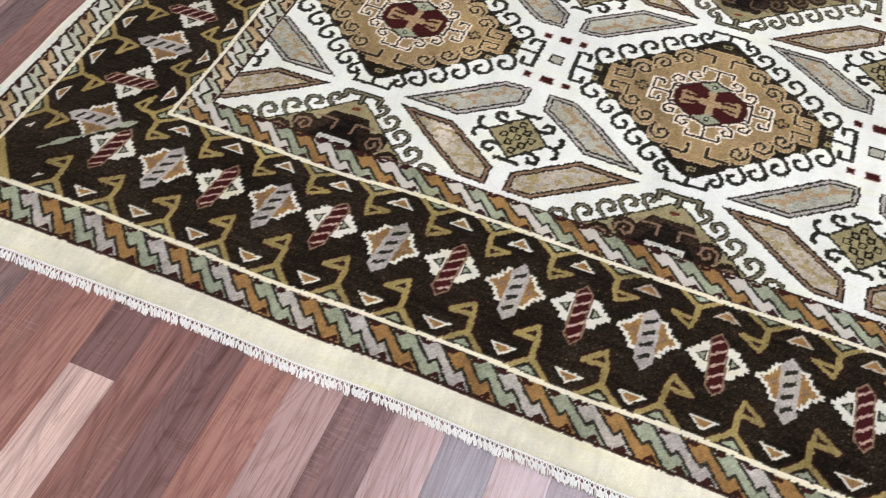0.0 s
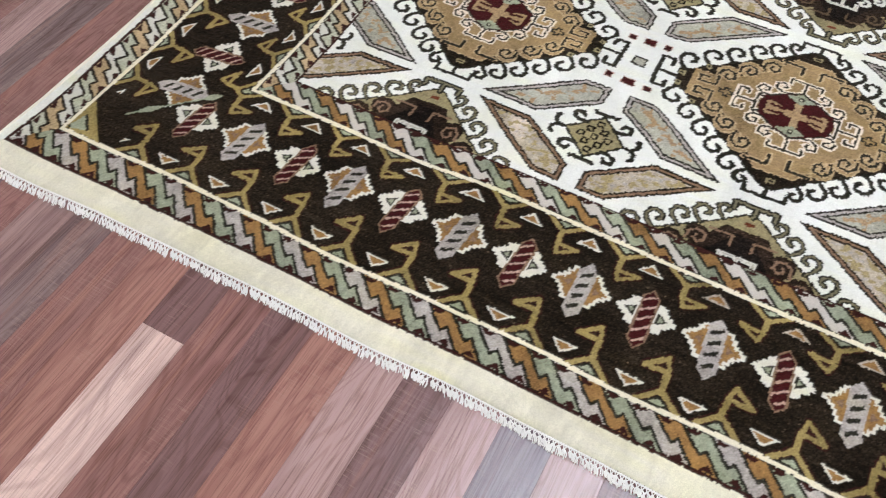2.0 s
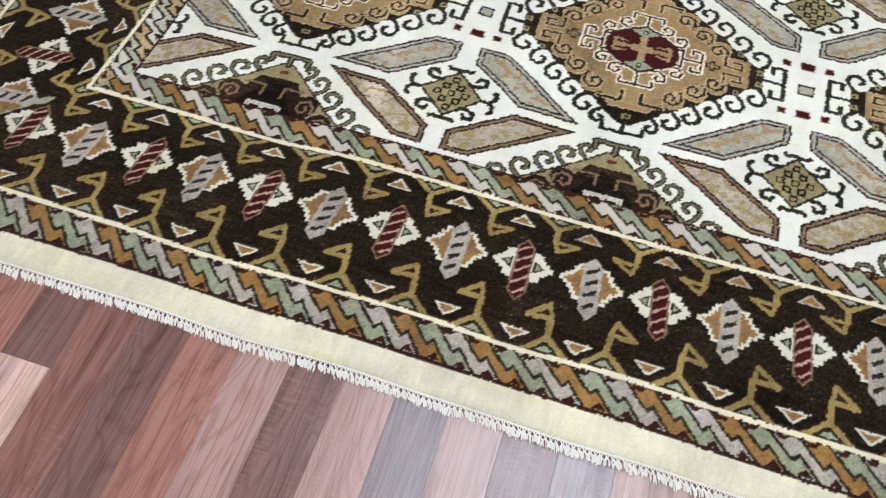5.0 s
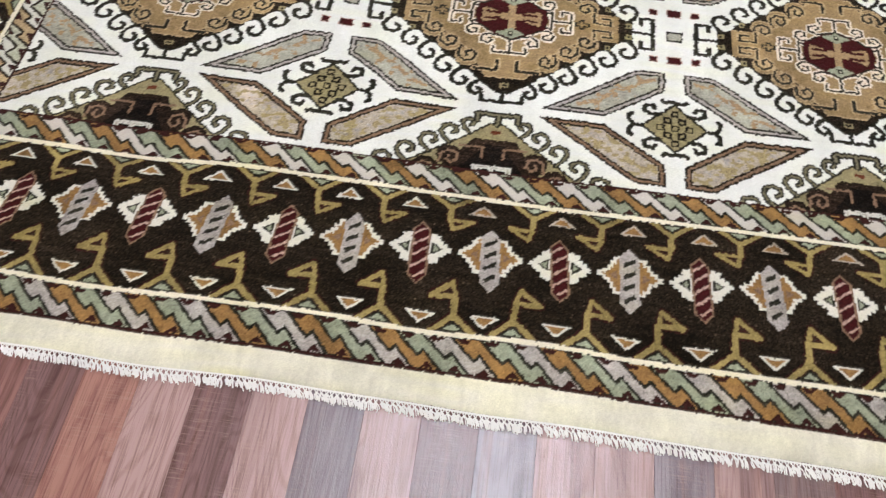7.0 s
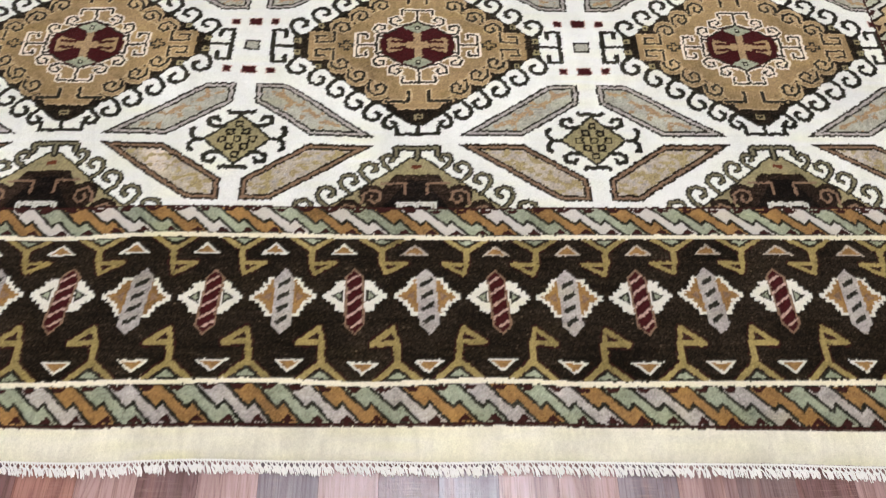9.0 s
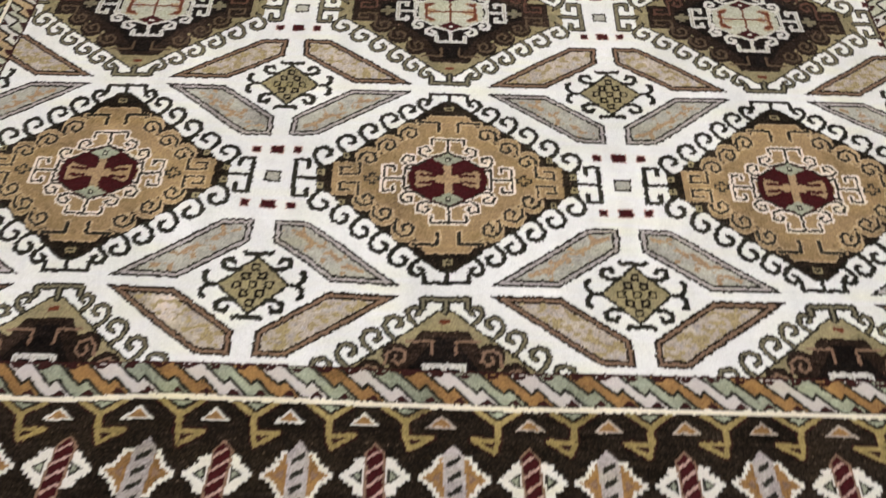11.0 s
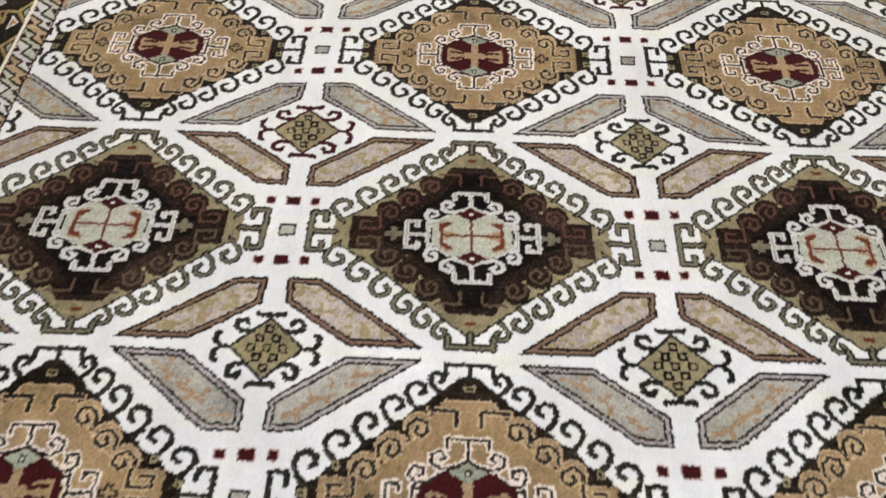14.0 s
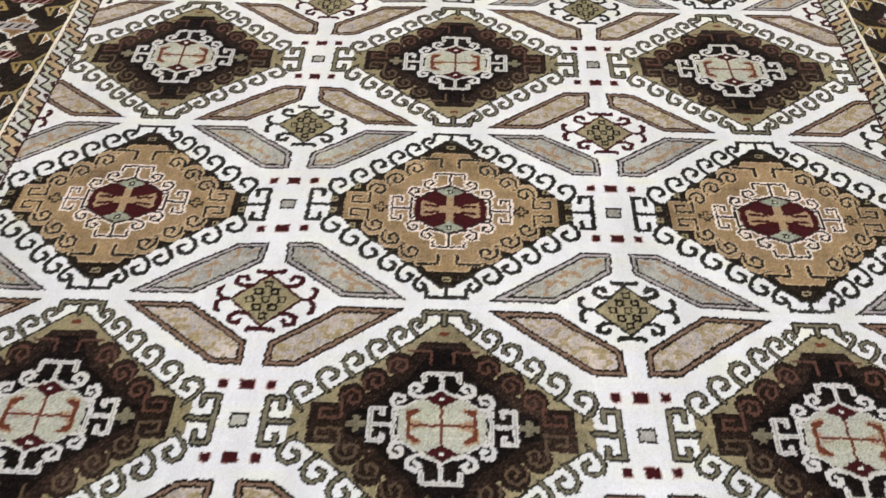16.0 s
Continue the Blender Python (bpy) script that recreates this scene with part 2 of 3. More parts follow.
def cell(dark):
    """One quarter of a medallion with its quarter of the ground: colour and piece, sampled on a fine grid of folded knots."""
    x, y = np.meshgrid(np.arange(0, 101, 0.5), np.arange(0, 75.5, 0.5))
    col, piece = np.full(x.shape, IVORY), np.zeros(x.shape, int)

    def put(mask, c):
        col[mask] = c

    def line(pts, w, c):
        put(away(x, y, pts) < w / 2, c)

    band = OLIVE if dark else DARK
    edge = OUT
    outer = [(-5, 64), (4, 63), (10, 58), (20, 49.5), (67, 12.5), (75, 11), (75, -5), (-5, -5)]
    m = inside(x, y, outer)
    put(m, edge)
    piece[m] = 1
    put(m & (away(x, y, outer[:-2]) > 1.3), band)
    # running hooks
    tx, ty = 0.786, -0.618
    for cx, cy, r in CURLS:
        d = np.hypot(x - cx, y - cy)
        put((d < r + 1.6) & m, edge if dark else IVORY)
        put(d < r + 0.5, IVORY)
        piece[d < r + 1.6] = 1
    for cx, cy, r in CURLS:
        path = curl(cx, cy, tx, ty, r * (0.9 if dark else 0.95))
        d = away(x, y, path)
        put(d < (1.65 if dark else 1.4), edge)
        if dark:
            put(d < 0.6, KHAKI)
        piece[d < 2.1] = 1
    # end brackets: a barred T at the tip and a pair of square hooks at the side
    for path in ([(0, 62), (0, 69.5), (11.5, 69.5), (11.5, 64.0)], [(74, 0), (87.2, 0), (87.2, 13.0), (79.8, 13.0), (79.8, 7.6)]):
        d = away(x, y, path)
        put(d < (2.1 if dark else 1.5), edge)
        if dark:
            put(d < 0.85, KHAKI)
        piece[d < 2.3] = 1
    # body
    fill = CHOCO if dark else GOLD
    rim = CHOCO if dark else LTGOLD
    body = [(-5, 51), (12, 50.5), (15.5, 44), (24, 31), (36, 20), (47, 12), (66, 12), (66, -5), (-5, -5)]
    put(inside(x, y, body), fill)
    for cx, cy in ((23.0, 36.2), (35.2, 26.0), (46.2, 16.0)):
        d = np.hypot(x - cx, y - cy)
        put(d < 7.4, fill)
        put((d > 6.4) & (d < 7.4) & ((x - cx) * 0.6 + (y - cy) * 0.8 > 0), rim)
    if not dark:
        put((away(x, y, body[:-2]) < 0.8) & (col == GOLD), rim)
    if dark:
        put(inside(x, y, [(-5, 47), (6, 47), (9, 40), (18, 27), (30, 17), (39, 9), (48, 6), (48, -5), (-5, -5)]), INK)
    # lines drawn on the body: spirals, brackets
    ink = MADDER if dark else OUT
    for cx, cy in ((22.6, 35.0), (34.8, 24.8), (45.6, 14.8)):
        sp = [(cx + 1.1 * u, cy + 1.1 * v) for u, v in ((5.2, -3.9), (5.0, 1.5), (1.5, 4.4), (-2.8, 3.0), (-3.6, -1.2), (-0.8, -3.4), (1.8, -1.6), (0.8, 0.9))]
        if not dark:
            line(sp, 3.4, LTGOLD)
        line(sp, 1.5 if dark else 1.7, ink)
    for path in ([(18.5, 44.6), (5.8, 44.6), (5.8, 37)], [(50.5, 11.5), (50.5, 3), (61, 3), (61, 8), (55.5, 8)]):
        if not dark:
            line(path, 3.6, LTGOLD)
        line(path, 1.5 if dark else 1.8, ink)
    plus = ((abs(x - 43) < 5) & (abs(y) < 1.7)) | ((abs(x - 43) < 1.9) & (abs(y) < 4.4))
    if not dark:
        for sx, sy, w in ((0, 56.5, 3), (72.3, 4.6, 1.9), (59.0, 16.6, 1.9)):
            put((abs(x - sx) < w) & (abs(y - sy) < 2), OLIVE)
            put((abs(x - sx) < w - 1.1) & (abs(y - sy) < 0.9), DARK)
        put(plus, OUT)
        put(((abs(x - 43) < 3.4) & (abs(y) < 0.6)) | ((abs(x - 43) < 0.7) & (abs(y) < 3)), GOLD)
    else:
        put((abs(x - 0) < 3) & (abs(y - 56.0) < 1.2), RUST)
        for sx, sy in ((69.5, 6.2), (57.0, 17.5), (40.0, 33.5)):
            put((abs(x - sx) < 1) & (abs(y - sy) < 1), DARK)
        put(plus, KHAKI)
    # the inner figure
    octagon = [(-5, 19.5), (2, 19), (12, 14.5), (21.5, 8), (22.8, -5), (-5, -5)]
    figure = [[(0, 19), (0, 30.5), (9.3, 30.5), (9.3, 25.8)], [(21, 6), (24.5, 8), (24.5, 0), (36.3, 0), (36.3, 9), (30.4, 9), (30.4, 5.8)],
              [(1, 19.5), (7, 17.0), (12, 16.2), (16.6, 18.6), (16.4, 22.8), (12.6, 24.2), (10.2, 21.6), (12.6, 20.0)], [(13, 13.5), (18, 9.8), (23.4, 9.6), (26.2, 13.0), (24.2, 17.2), (19.8, 16.6), (19.8, 13.4), (22.4, 13.0)]]
    if dark:
        for path, w in zip(figure, (3.0, 3.0, 2.3, 2.3)):
            line(path, w, SILVER)
        for path in figure[:2]:
            line(path, 0.7, GREY)
        put(inside(x, y, octagon), PALESAGE)
        line([(9, 0), (16.6, 2), (16.6, 8), (12, 9)], 3.4, MOT1)
        line([(0, 0), (0, 17)], 1.7, RUST)
        line([(0, 0), (16.6, 0)], 1.5, RUST)
        line([(16.6, 0), (16.6, 7.4), (12.2, 8.4)], 2.1, RUST)
        line([(16.6, 5.6), (13.4, 6.6)], 1.4, RUST)
        put(inside(x, y, [(-3, 20), (0, 20), (3.5, 17.6), (9, 15), (3.5, 12.4), (0, 10), (-3, 10)]), RED)
        put((x < 1.1) & (abs(y - 15) < 1.0), WHITE)
    else:
        for path in figure:
            line(path, 3.6, BLUSH)
        put(inside(x, y, octagon), RED)
        for path in figure:
            line(path, 1.4, OUT)
        put((x < 2.2) & (y < 16), TAN)
        put(inside(x, y, [(-3, 18.8), (0, 18.8), (4, 17), (9, 14.6), (4, 12), (0, 9.5), (-3, 9.5)]), SAGE)
        put((x < 1.9) & (abs(y - 14.6) < 1.7), OUT)
        put((x < 0.9) & (abs(y - 14.6) < 0.8), PALESAGE)
        put(inside(x, y, [(0, 2.4), (6, 2.8), (17, 6.6), (18.2, 4.6), (18.2, -5), (0, -5)]), TAN)
        line([(7.5, 2.2), (15.6, 3.0)], 2.0, RED)
    # leaf panels round the star between four medallions
    sx, sy = 100 - x, 74.56 - y
    leaf = [(5, 43), (23, 42.5), (77, 3), (40, 3), (6, 27)]
    m, d = inside(sx, sy, leaf), away(sx, sy, leaf + leaf[:1])
    put(m, TAUPE if dark else GREY)
    put(m & (d < 4.2), OUT if not dark else DARK)
    put(m & (d < 3.0), BROWN if dark else LILAC)
    put(m & (d < 1.35), OUT if not dark else DARK)
    put(m & (d > 4.5), MOT2 if dark else MOT1)
    if not dark:
        vine = away(sx, sy, [(12, 36), (20, 33), (27, 27), (36, 23), (44, 15), (56, 10)])
        for path in ([(20, 33), (22, 38)], [(27, 27), (24, 22)], [(31, 25), (36, 29)], [(36, 23), (34, 16)], [(42, 17), (47, 20)], [(46, 14), (45, 8)]):
            vine = np.minimum(vine, away(sx, sy, path))
        put(m & (d > 4.5) & (vine > 1.5), GREY)
    piece[m] = 2
    # star
    m = sx / 20 + sy / 18.5 < 1
    d = (1 - sx / 20 - sy / 18.5) * 13.6
    put(m, OUT)
    put(m & (d > 1.6), OLIVE)
    for ux, uy in ((0, 10.8), (4.2, 5.4), (8.4, 0), (0, 0)):
        q = np.maximum(abs(sx - ux), abs(sy - uy))
        put((q < 2.5), INK)
        put((q < 1.1), OLIVE)
    piece[m] = 3
    stalks = ([(0, 19), (0, 19.5), (6.5, 19.5), (7, 20.5)], [(20, 0), (23.5, 0), (26, 3.0), (26.5, 7.0), (24.5, 8)],
              [(8.5, 9.5), (13.5, 9.0), (17.6, 11.5), (17, 15.5), (12.8, 16.2), (11.4, 13.6)])
    for path in stalks:
        d = away(sx, sy, path)
        put(d < 1.45, OUT)
        piece[d < 1.45] = 3
    # little squares between two columns
    put((sx < 5) & (y < 4.2), OUT)
    put((sx < 3.6) & (y < 2.9), GREY)
    for at, wx, wy in ((12.6, 2.3, 2.2), (0, 3.9, 2.8)):
        put((abs(sx - at) < wx + 0.6) & (abs(y - 20.6) < wy + 0.5), PINK)
        put((abs(sx - at) < wx) & (abs(y - 20.6) < wy), RED)
    return col, piece


def lightning(col, g, u, e, half, wide, order, long_step, rim):
    """Bands with one sharp step back in the middle, gold, lilac and sage in turn."""
    k0 = np.floor((u - 1.24 * e) / wide)
    count = k0 - 4
    edge = np.full(u.shape, 1e9)
    for j in range(-3, 5):
        du = u - (k0 + j) * wide
        p, q = 0.82 * e + 0.57 * du, 0.82 * du - 0.57 * e
        half_step = np.where((k0 + j) % 3 == 0, long_step, 2.5)
        jump = np.where(p > 0, half_step, -half_step)
        count = count + (q > jump)
        edge = np.minimum(edge, np.minimum(abs(q - jump), np.where(abs(q) < half_step, abs(p), 1e9)))
    k = (count % 3).astype(int)
    col[g] = np.choose(k, order)[g]
    side = half - abs(e)
    tri = (u - np.sign(e) * (3.2 + 0.695 * abs(e))) % wide - wide / 2
    col[g & (side < 5.2) & (side > 1.0) & (abs(tri) < (5.4 - side) * 0.8)] = MAROON
    col[g & (edge < rim)] = DARK
    col[g & (side < 0.7)] = OUT


def serpent(col, g, u, e, half, wide, order):
    """Slanting bands in three colours; each edge runs down, jogs along the border in the middle and runs on."""
    bend = [(-2.4, -10.7), (6.3, -1.6), (10.4, 2.3), (13.0, -1.0), (18.4, 5.5), (23.4, 10.7)]
    e = e * 10.05 / half
    half = 10.05
    du = u % wide
    k = np.floor(u / wide)
    edge = np.full(u.shape, 1e9)
    for n in range(-2, 2):
        run = [(a + n * wide, b) for a, b in bend]
        k = k + inside(du, e, run + [(99, 10.7), (99, -10.7)])
        edge = np.minimum(edge, away(du, e, run))
    col[g] = np.choose((k % 3).astype(int), order)[g]
    top, foot = half + e, half - e
    at_top, at_foot = (u + 2.2) % wide - wide / 2, (u - 22.6) % wide - wide / 2
    col[g & (top < 3.6) & (top > 0.9) & (abs(at_top) < (5.2 - top) * 0.9)] = MAROON
    col[g & (foot < 4.6) & (foot > 0.9) & (abs(at_foot) < (5.0 - foot) * 0.9)] = MAROON
    col[g & (edge < 0.85)] = OUT
    col[g & (np.minimum(top, foot) < 0.7)] = OUT


def border(u, d, red, out_bird, in_bird, out_tri, in_tri, turn, side_border=False):
    """The border at u knots along it and d knots outwards from the field: colour, and the number of the diamond it belongs to, if any."""
    col = np.full(u.shape, DARK)
    num = np.full(u.shape, -9999)
    P = 35.6

    def near(at, step=P):
        return (u - at + step / 2) % step - step / 2

    # guard stripes of stepped slanting bands
    for lo, hi, start, step in ((0.8, 18.0, 137.9, 40.6), (101.3, 121.4, 32.2, 40.4)):
        g = (d > lo) & (d < hi)
        e = d - (lo + hi) / 2
        if side_border:
            # paler than the end stripes: the lit lie of the pile is painted in
            lightning(col, g, u + 8.0, e, (hi - lo) / 2, 13.53, [PALESAGE, LTGOLD, SILVER], 4.2, 0.95)
        else:
            serpent(col, g, u - start, e, (hi - lo) / 2, step / 3, [HONEY, PALELILAC, SAGE] if lo < 50 else [HONEY, SAGE, LILAC])
    col[(d > 0) & (d <= 1.4)] = MAROON
    for c in (19.2, 100.2):
        col[abs(d - c) < 1.3] = CRM
    col[(d > 121.0) & (d < 122.9)] = MAROON
    col[d >= 122.9] = SKIRT
    main = (d > 20.6) & (d < 98.8)
    # birds standing on both lines
    for at, sgn, base in ((in_bird, 1, 20.6), (out_bird, -1, 98.8)):
        h = (d - base) * sgn
        b = np.where(u < turn + 21, near(at), -(near(at + 43.5, 35.7) if sgn > 0 else near(at + 29, 35.4)))
        b = b * sgn
        if sgn < 0:
            h = h / 1.27
        bird = (([(-10.6, -0.3), (0, 7.2), (10.6, -0.3)], 2.4), ([(0, 6.5), (0.5, 15)], 3.1), ([(0.3, 15.2), (12.5, 14.8), (2.2, 21.0), (0.3, 15.2)], 2.2))
        for path, w in bird:
            col[main & (away(b, h, path) < w / 2 + 0.8) & (col == DARK)] = MAROON
        for path, w in bird:
            col[main & (away(b, h, path) < w / 2)] = MUSTARD
        col[main & inside(b, h, [(-8.0, -0.5), (0, 5.2), (8.0, -0.5)])] = OUT
        col[main & inside(b, h, [(-4.4, 0.9), (0, 3.6), (4.4, 0.9)])] = SAGE
    for at, sgn, base in ((in_tri, 1, 20.6), (out_tri, -1, 98.8)):
        h = (d - base) * sgn
        b = np.where(u < turn + (36 if sgn > 0 else 5), near(at), near(at + 77.5, 36.5) if sgn > 0 else near(at + 31, 34.8))
        tri = [(-7.5, 9.8), (7.5, 9.8), (0, 3.2)]
        col[main & inside(b, h, tri)] = WHITE
        if sgn > 0 and not side_border:
            col[main & inside(b, h, tri) & (u > 190)] = TAUPE
        col[main & inside(b, h, [(-5.0, 8.9), (5.0, 8.9), (0, 4.7)])] = HONEY
    # diamonds down the middle
    h = d - 57.2
    k = np.round((u - red) / P).astype(int)
    b = near(red)
    isred = k % 2 == 0
    ab, ah = abs(b), abs(h + 2.4)
    aw, ab = ab, ab * 1.08
    white = ((ab < 16.8) & (ah < 1.3)) | ((ab < 14.8) & (ah < 3.2)) | ((ab < 12.6) & (ah < 4.8)) | ((ab < 10.4) & (ah < 8.0)) | ((ab < 8.0) & (ah < 9.0))
    ab = aw * 1.03
    step = (((ab < 17) & (ah < 1.6)) | ((ab < 14.5) & (ah < 3.4)) | ((ab < 12) & (ah < 5.2)) | ((ab < 10.4) & (ah < 8)) | ((ab < 8.6) & (ah < 10.8)))
    wing = np.where(isred, white, step)
    core = ((ab < 14.6) & (ah < 0.8)) | ((ab < 12.8) & (ah < 2.2)) | ((ab < 10.2) & (ah < 4.2)) | ((ab < 8.8) & (ah < 6.8)) | ((ab < 7.0) & (ah < 9.4))
    col[main & wing] = WHITE
    col[main & core & ~isred] = HONEY
    eye = inside(abs(b), h + 2.4, [(5.6, -3.8), (11.6, 0), (5.6, 3.8)])
    col[main & eye & isred] = OUT
    col[main & inside(abs(b), h + 2.4, [(6.8, -2), (9.5, 0), (6.8, 2)]) & isred] = SAGE
    col[main & inside(abs(b), h + 2.4, [(6.5, -2.5), (10.5, 0), (6.5, 2.5)]) & ~isred] = BROWN
    q = b + np.clip((150 - u) / 900, -0.05, 0.14) * h
    bar = (abs(q) < np.where(isred, 4.8, 5.0)) & (abs(h) + 1.1 * abs(q) < 18.6)
    col[main & bar & isred] = BROWN
    col[main & bar & ~isred] = LILAC
    bar2 = (abs(q) < 3.7) & (abs(h) + 1.1 * abs(q) < 17.3)
    col[main & bar2 & isred] = RED
    stripe = ((h + 0.75 * q + 60.0) % 6.6) < 1.5
    col[main & bar2 & stripe & isred & (abs(h) < 14.5)] = PINK
    col[main & (abs(q) < 3.0) & (((h + 0.6 * q + 60.0) % 6.9) < 2.7) & ~isred & (abs(h) < 14)] = OUT
    num = np.where(main & (wing | bar), k, num)
    return col, num


X0, X1, Y0, Y1 = -210, 618, -111, 1005
FINE = 1.35         # weave drawn finer where the camera passes; the far end is plain broad rows
EDX = np.linspace(X0, X1, int((X1 - X0) * FINE) + 1)
EDY = np.concatenate([np.linspace(Y0, 736, int((736 - Y0) * FINE) + 1), np.arange(739, Y1 + 1, 3.0)])
xs, ys = (EDX[1:] + EDX[:-1]) / 2, (EDY[1:] + EDY[:-1]) / 2
SHAPE = (len(ys), len(xs))
GX, GY = np.meshgrid(xs, ys)
# hand-knotting: slow drift of the lines, and knots that stand a step aside
STEP = np.where((GX > -80) & (GX < 488) & (GY > 28), 0.28, 0.2)
WX = GX + 0.8 * soft_noise(SHAPE, 75, 56, RNG) + STEP * soft_noise(SHAPE, 1.6, 6, RNG)
WY = GY + 0.8 * soft_noise(SHAPE, 56, 75, RNG) + STEP * soft_noise(SHAPE, 6, 1.6, RNG)
# the end runs a little askew
ASKEW = np.clip((GX - 200) / 150, 0, 1.3)
WY = WY + 1.3 * ASKEW * np.clip((28 - GY) / 130, 0, 1) ** 1.5
ROWMID = 3 * B
ci, cj = np.round(WX / 200).astype(int), np.round(WY / B).astype(int)
fx, fy = abs(WX - 200 * ci), abs(WY - B * cj)
ix, iy = np.clip(np.round(fx * 2).astype(int), 0, 201), np.clip(np.round(fy * 2).astype(int), 0, 150)
COL = np.zeros(SHAPE, int)
LAB = np.zeros(SHAPE, int)
for parity in (0, 1):
    c, pc = cell(parity == 0)
    m = cj % 2 == parity
    COL[m] = c[iy[m], ix[m]]
    k = pc[iy[m], ix[m]]
    corner = (np.floor(WX / 200).astype(int) * 20 + np.floor(WY / B).astype(int) + 100)[m]
    quarter = ((WX > 200 * ci).astype(int) + 2 * (WY > B * cj))[m]
    LAB[m] = np.select([k == 1, k == 2, k == 3], [(10000 if parity == 0 else 20000) + ci[m] * 20 + cj[m] + 100, 30000 + corner * 4 + quarter, 50000 + corner], 0)
COL[(COL == MADDER) & (cj == 0)] = BROWN
COL[(COL == MADDER) & (WY < B * cj)] = UMBER
# stars of the far rows have dark red lines
north = (LAB >= 50000) & (COL == OUT) & (np.floor(WY / B) >= 2) & ((np.floor(WX / 200) + np.floor(WY / B)) % 2 == 0)
COL[north] = RED
# borders
DB = np.maximum(28.0 - WY, WY - (2 * ROWMID - 28.0))
DL = np.maximum(-80.0 - WX, WX - 488.0)
bc, bn = border(WX, DB, 170.0, 191.2, 182.8, 175.0, 164.0, 184.0)
sc, sn = border(WY, DL, 23.0, 17.0, 5.0, -2.0, 23.0, 400.0, side_border=True)
sc[sc == SKIRT] = IVORY
bottom, left = (DB > 0) & (DB >= DL), (DL > 0) & (DL > DB)
lab_d = lambda d, n, base: np.select([d < 18.0, d < 20.6, d < 98.8, d < 101.5, d < 123.4], [2, 3, np.where(n > -9000, base + n, 1), 4, 5], 6)
far = (WY > ROWMID) * 200
COL[bottom], LAB[bottom] = bc[bottom], lab_d(DB, bn + far, 70000)[bottom]
far = (WX > 200) * 200
COL[left], LAB[left] = sc[left], lab_d(DL, sn + far, 80000)[left]
# corners: an olive wedge, a pair of leaves on a stalk
square = (DB > 62.0) & (DL > 62.0) & (DB < 98.8) & (DL < 98.8)
COL[square], LAB[square] = DARK, 1
wedge = square & ((98.8 - DB) + (98.8 - DL) < 26)
COL[wedge] = MUSTARD
for lo, hi, c in ((2.5, 19.0, OUT), (4.5, 16.5, SAGE)):
    depth = (98.8 - DB) + (98.8 - DL)
    COL[square & (depth > lo) & (depth < hi) & (abs(DB - DL) < depth * 0.55)] = c
stalk = away(DL, DB, [(74, 74), (34, 34)])
COL[(stalk < 0.6) & (DB < 98) & (DB > 20)] = SAGE
for a, b in ((70, 58), (41, 32)):
    t = (DL + DB) / 2
    f = np.clip((t - b) / (a - b), 0, 1)
    COL[(abs(DL - DB) / 1.414 < 2.3 * np.sin(np.pi * f)) & (t > b) & (t < a) & (DB > 20) & (DL > 20)] = SAGE
# mottled fills
spots = soft_noise(SHAPE, 3.0, 4.4, RNG) + 0.5 * soft_noise(SHAPE, 1.9, 2.5, RNG)
m = COL == MOT1
COL[m & (spots < -0.45)] = GREY
m = COL == MOT2
COL[m & (spots < 0.25)] = TAUPE
COL[m & (spots < -1.25)] = LILAC

TUFT = PALETTE[COL]
light = PALETTE[COL].min(-1) > 0.45
# coloured wools: the pile's shading is painted in as slow drifts of tone
shade = np.isin(COL, (GOLD, HONEY, LTGOLD, MUSTARD, OLIVE, LILAC, SAGE, TAUPE, GREY))
tone = 1 + shade * (0.12 * soft_noise(SHAPE, 26, 20, RNG) + 0.06 * soft_noise(SHAPE, 7, 3, RNG)) + np.where(light, 0.03, 0.15) * RNG.normal(size=SHAPE) + np.where(light, 0.012, 0.05) * soft_noise(SHAPE, 3, 40, RNG) + 0.03 * soft_noise(SHAPE, 50, 50, RNG)
tone = tone + (COL == SKIRT) * (0.045 * soft_noise(SHAPE, 14, 26, RNG) + 0.03 * soft_noise(SHAPE, 9, 2.2, RNG))
amber = 1 - np.where(COL == SKIRT, 0.065, 0.05) * abs(soft_noise(SHAPE, 9, 34, RNG))
TUFT = np.clip(TUFT * tone[..., None] * np.stack([np.ones(SHAPE), np.ones(SHAPE), amber], -1), 0.004, 0.86)
# dark knots: random tone, plus painted-in glints and paler sheen patches
dusk = np.isin(COL, (DARK, CHOCO, INK, OUT))
fleck_glint = np.exp(0.42 * RNG.normal(size=SHAPE) + 0.2 * soft_noise(SHAPE, 2, 14, RNG) + 0.22 * soft_noise(SHAPE, 30, 40, RNG))
fleck_glint *= np.where(RNG.uniform(size=SHAPE) < 0.012, 3.0, 1.0)
TUFT[dusk] *= fleck_glint[dusk][:, None]
# neighbouring tufts lean into one another
PAD = np.pad(TUFT, ((1, 1), (1, 1), (0, 0)), mode="edge")
TIPS = (PAD[:-1, :-1] + PAD[1:, :-1] + PAD[:-1, 1:] + PAD[1:, 1:]) / 4
LEAN = RNG.uniform(0.75, 1.0, TIPS.shape[:2])[..., None]
TIPS = (TIPS * (1 - LEAN) + PAD[1:, 1:] * LEAN).reshape(-1, 3)

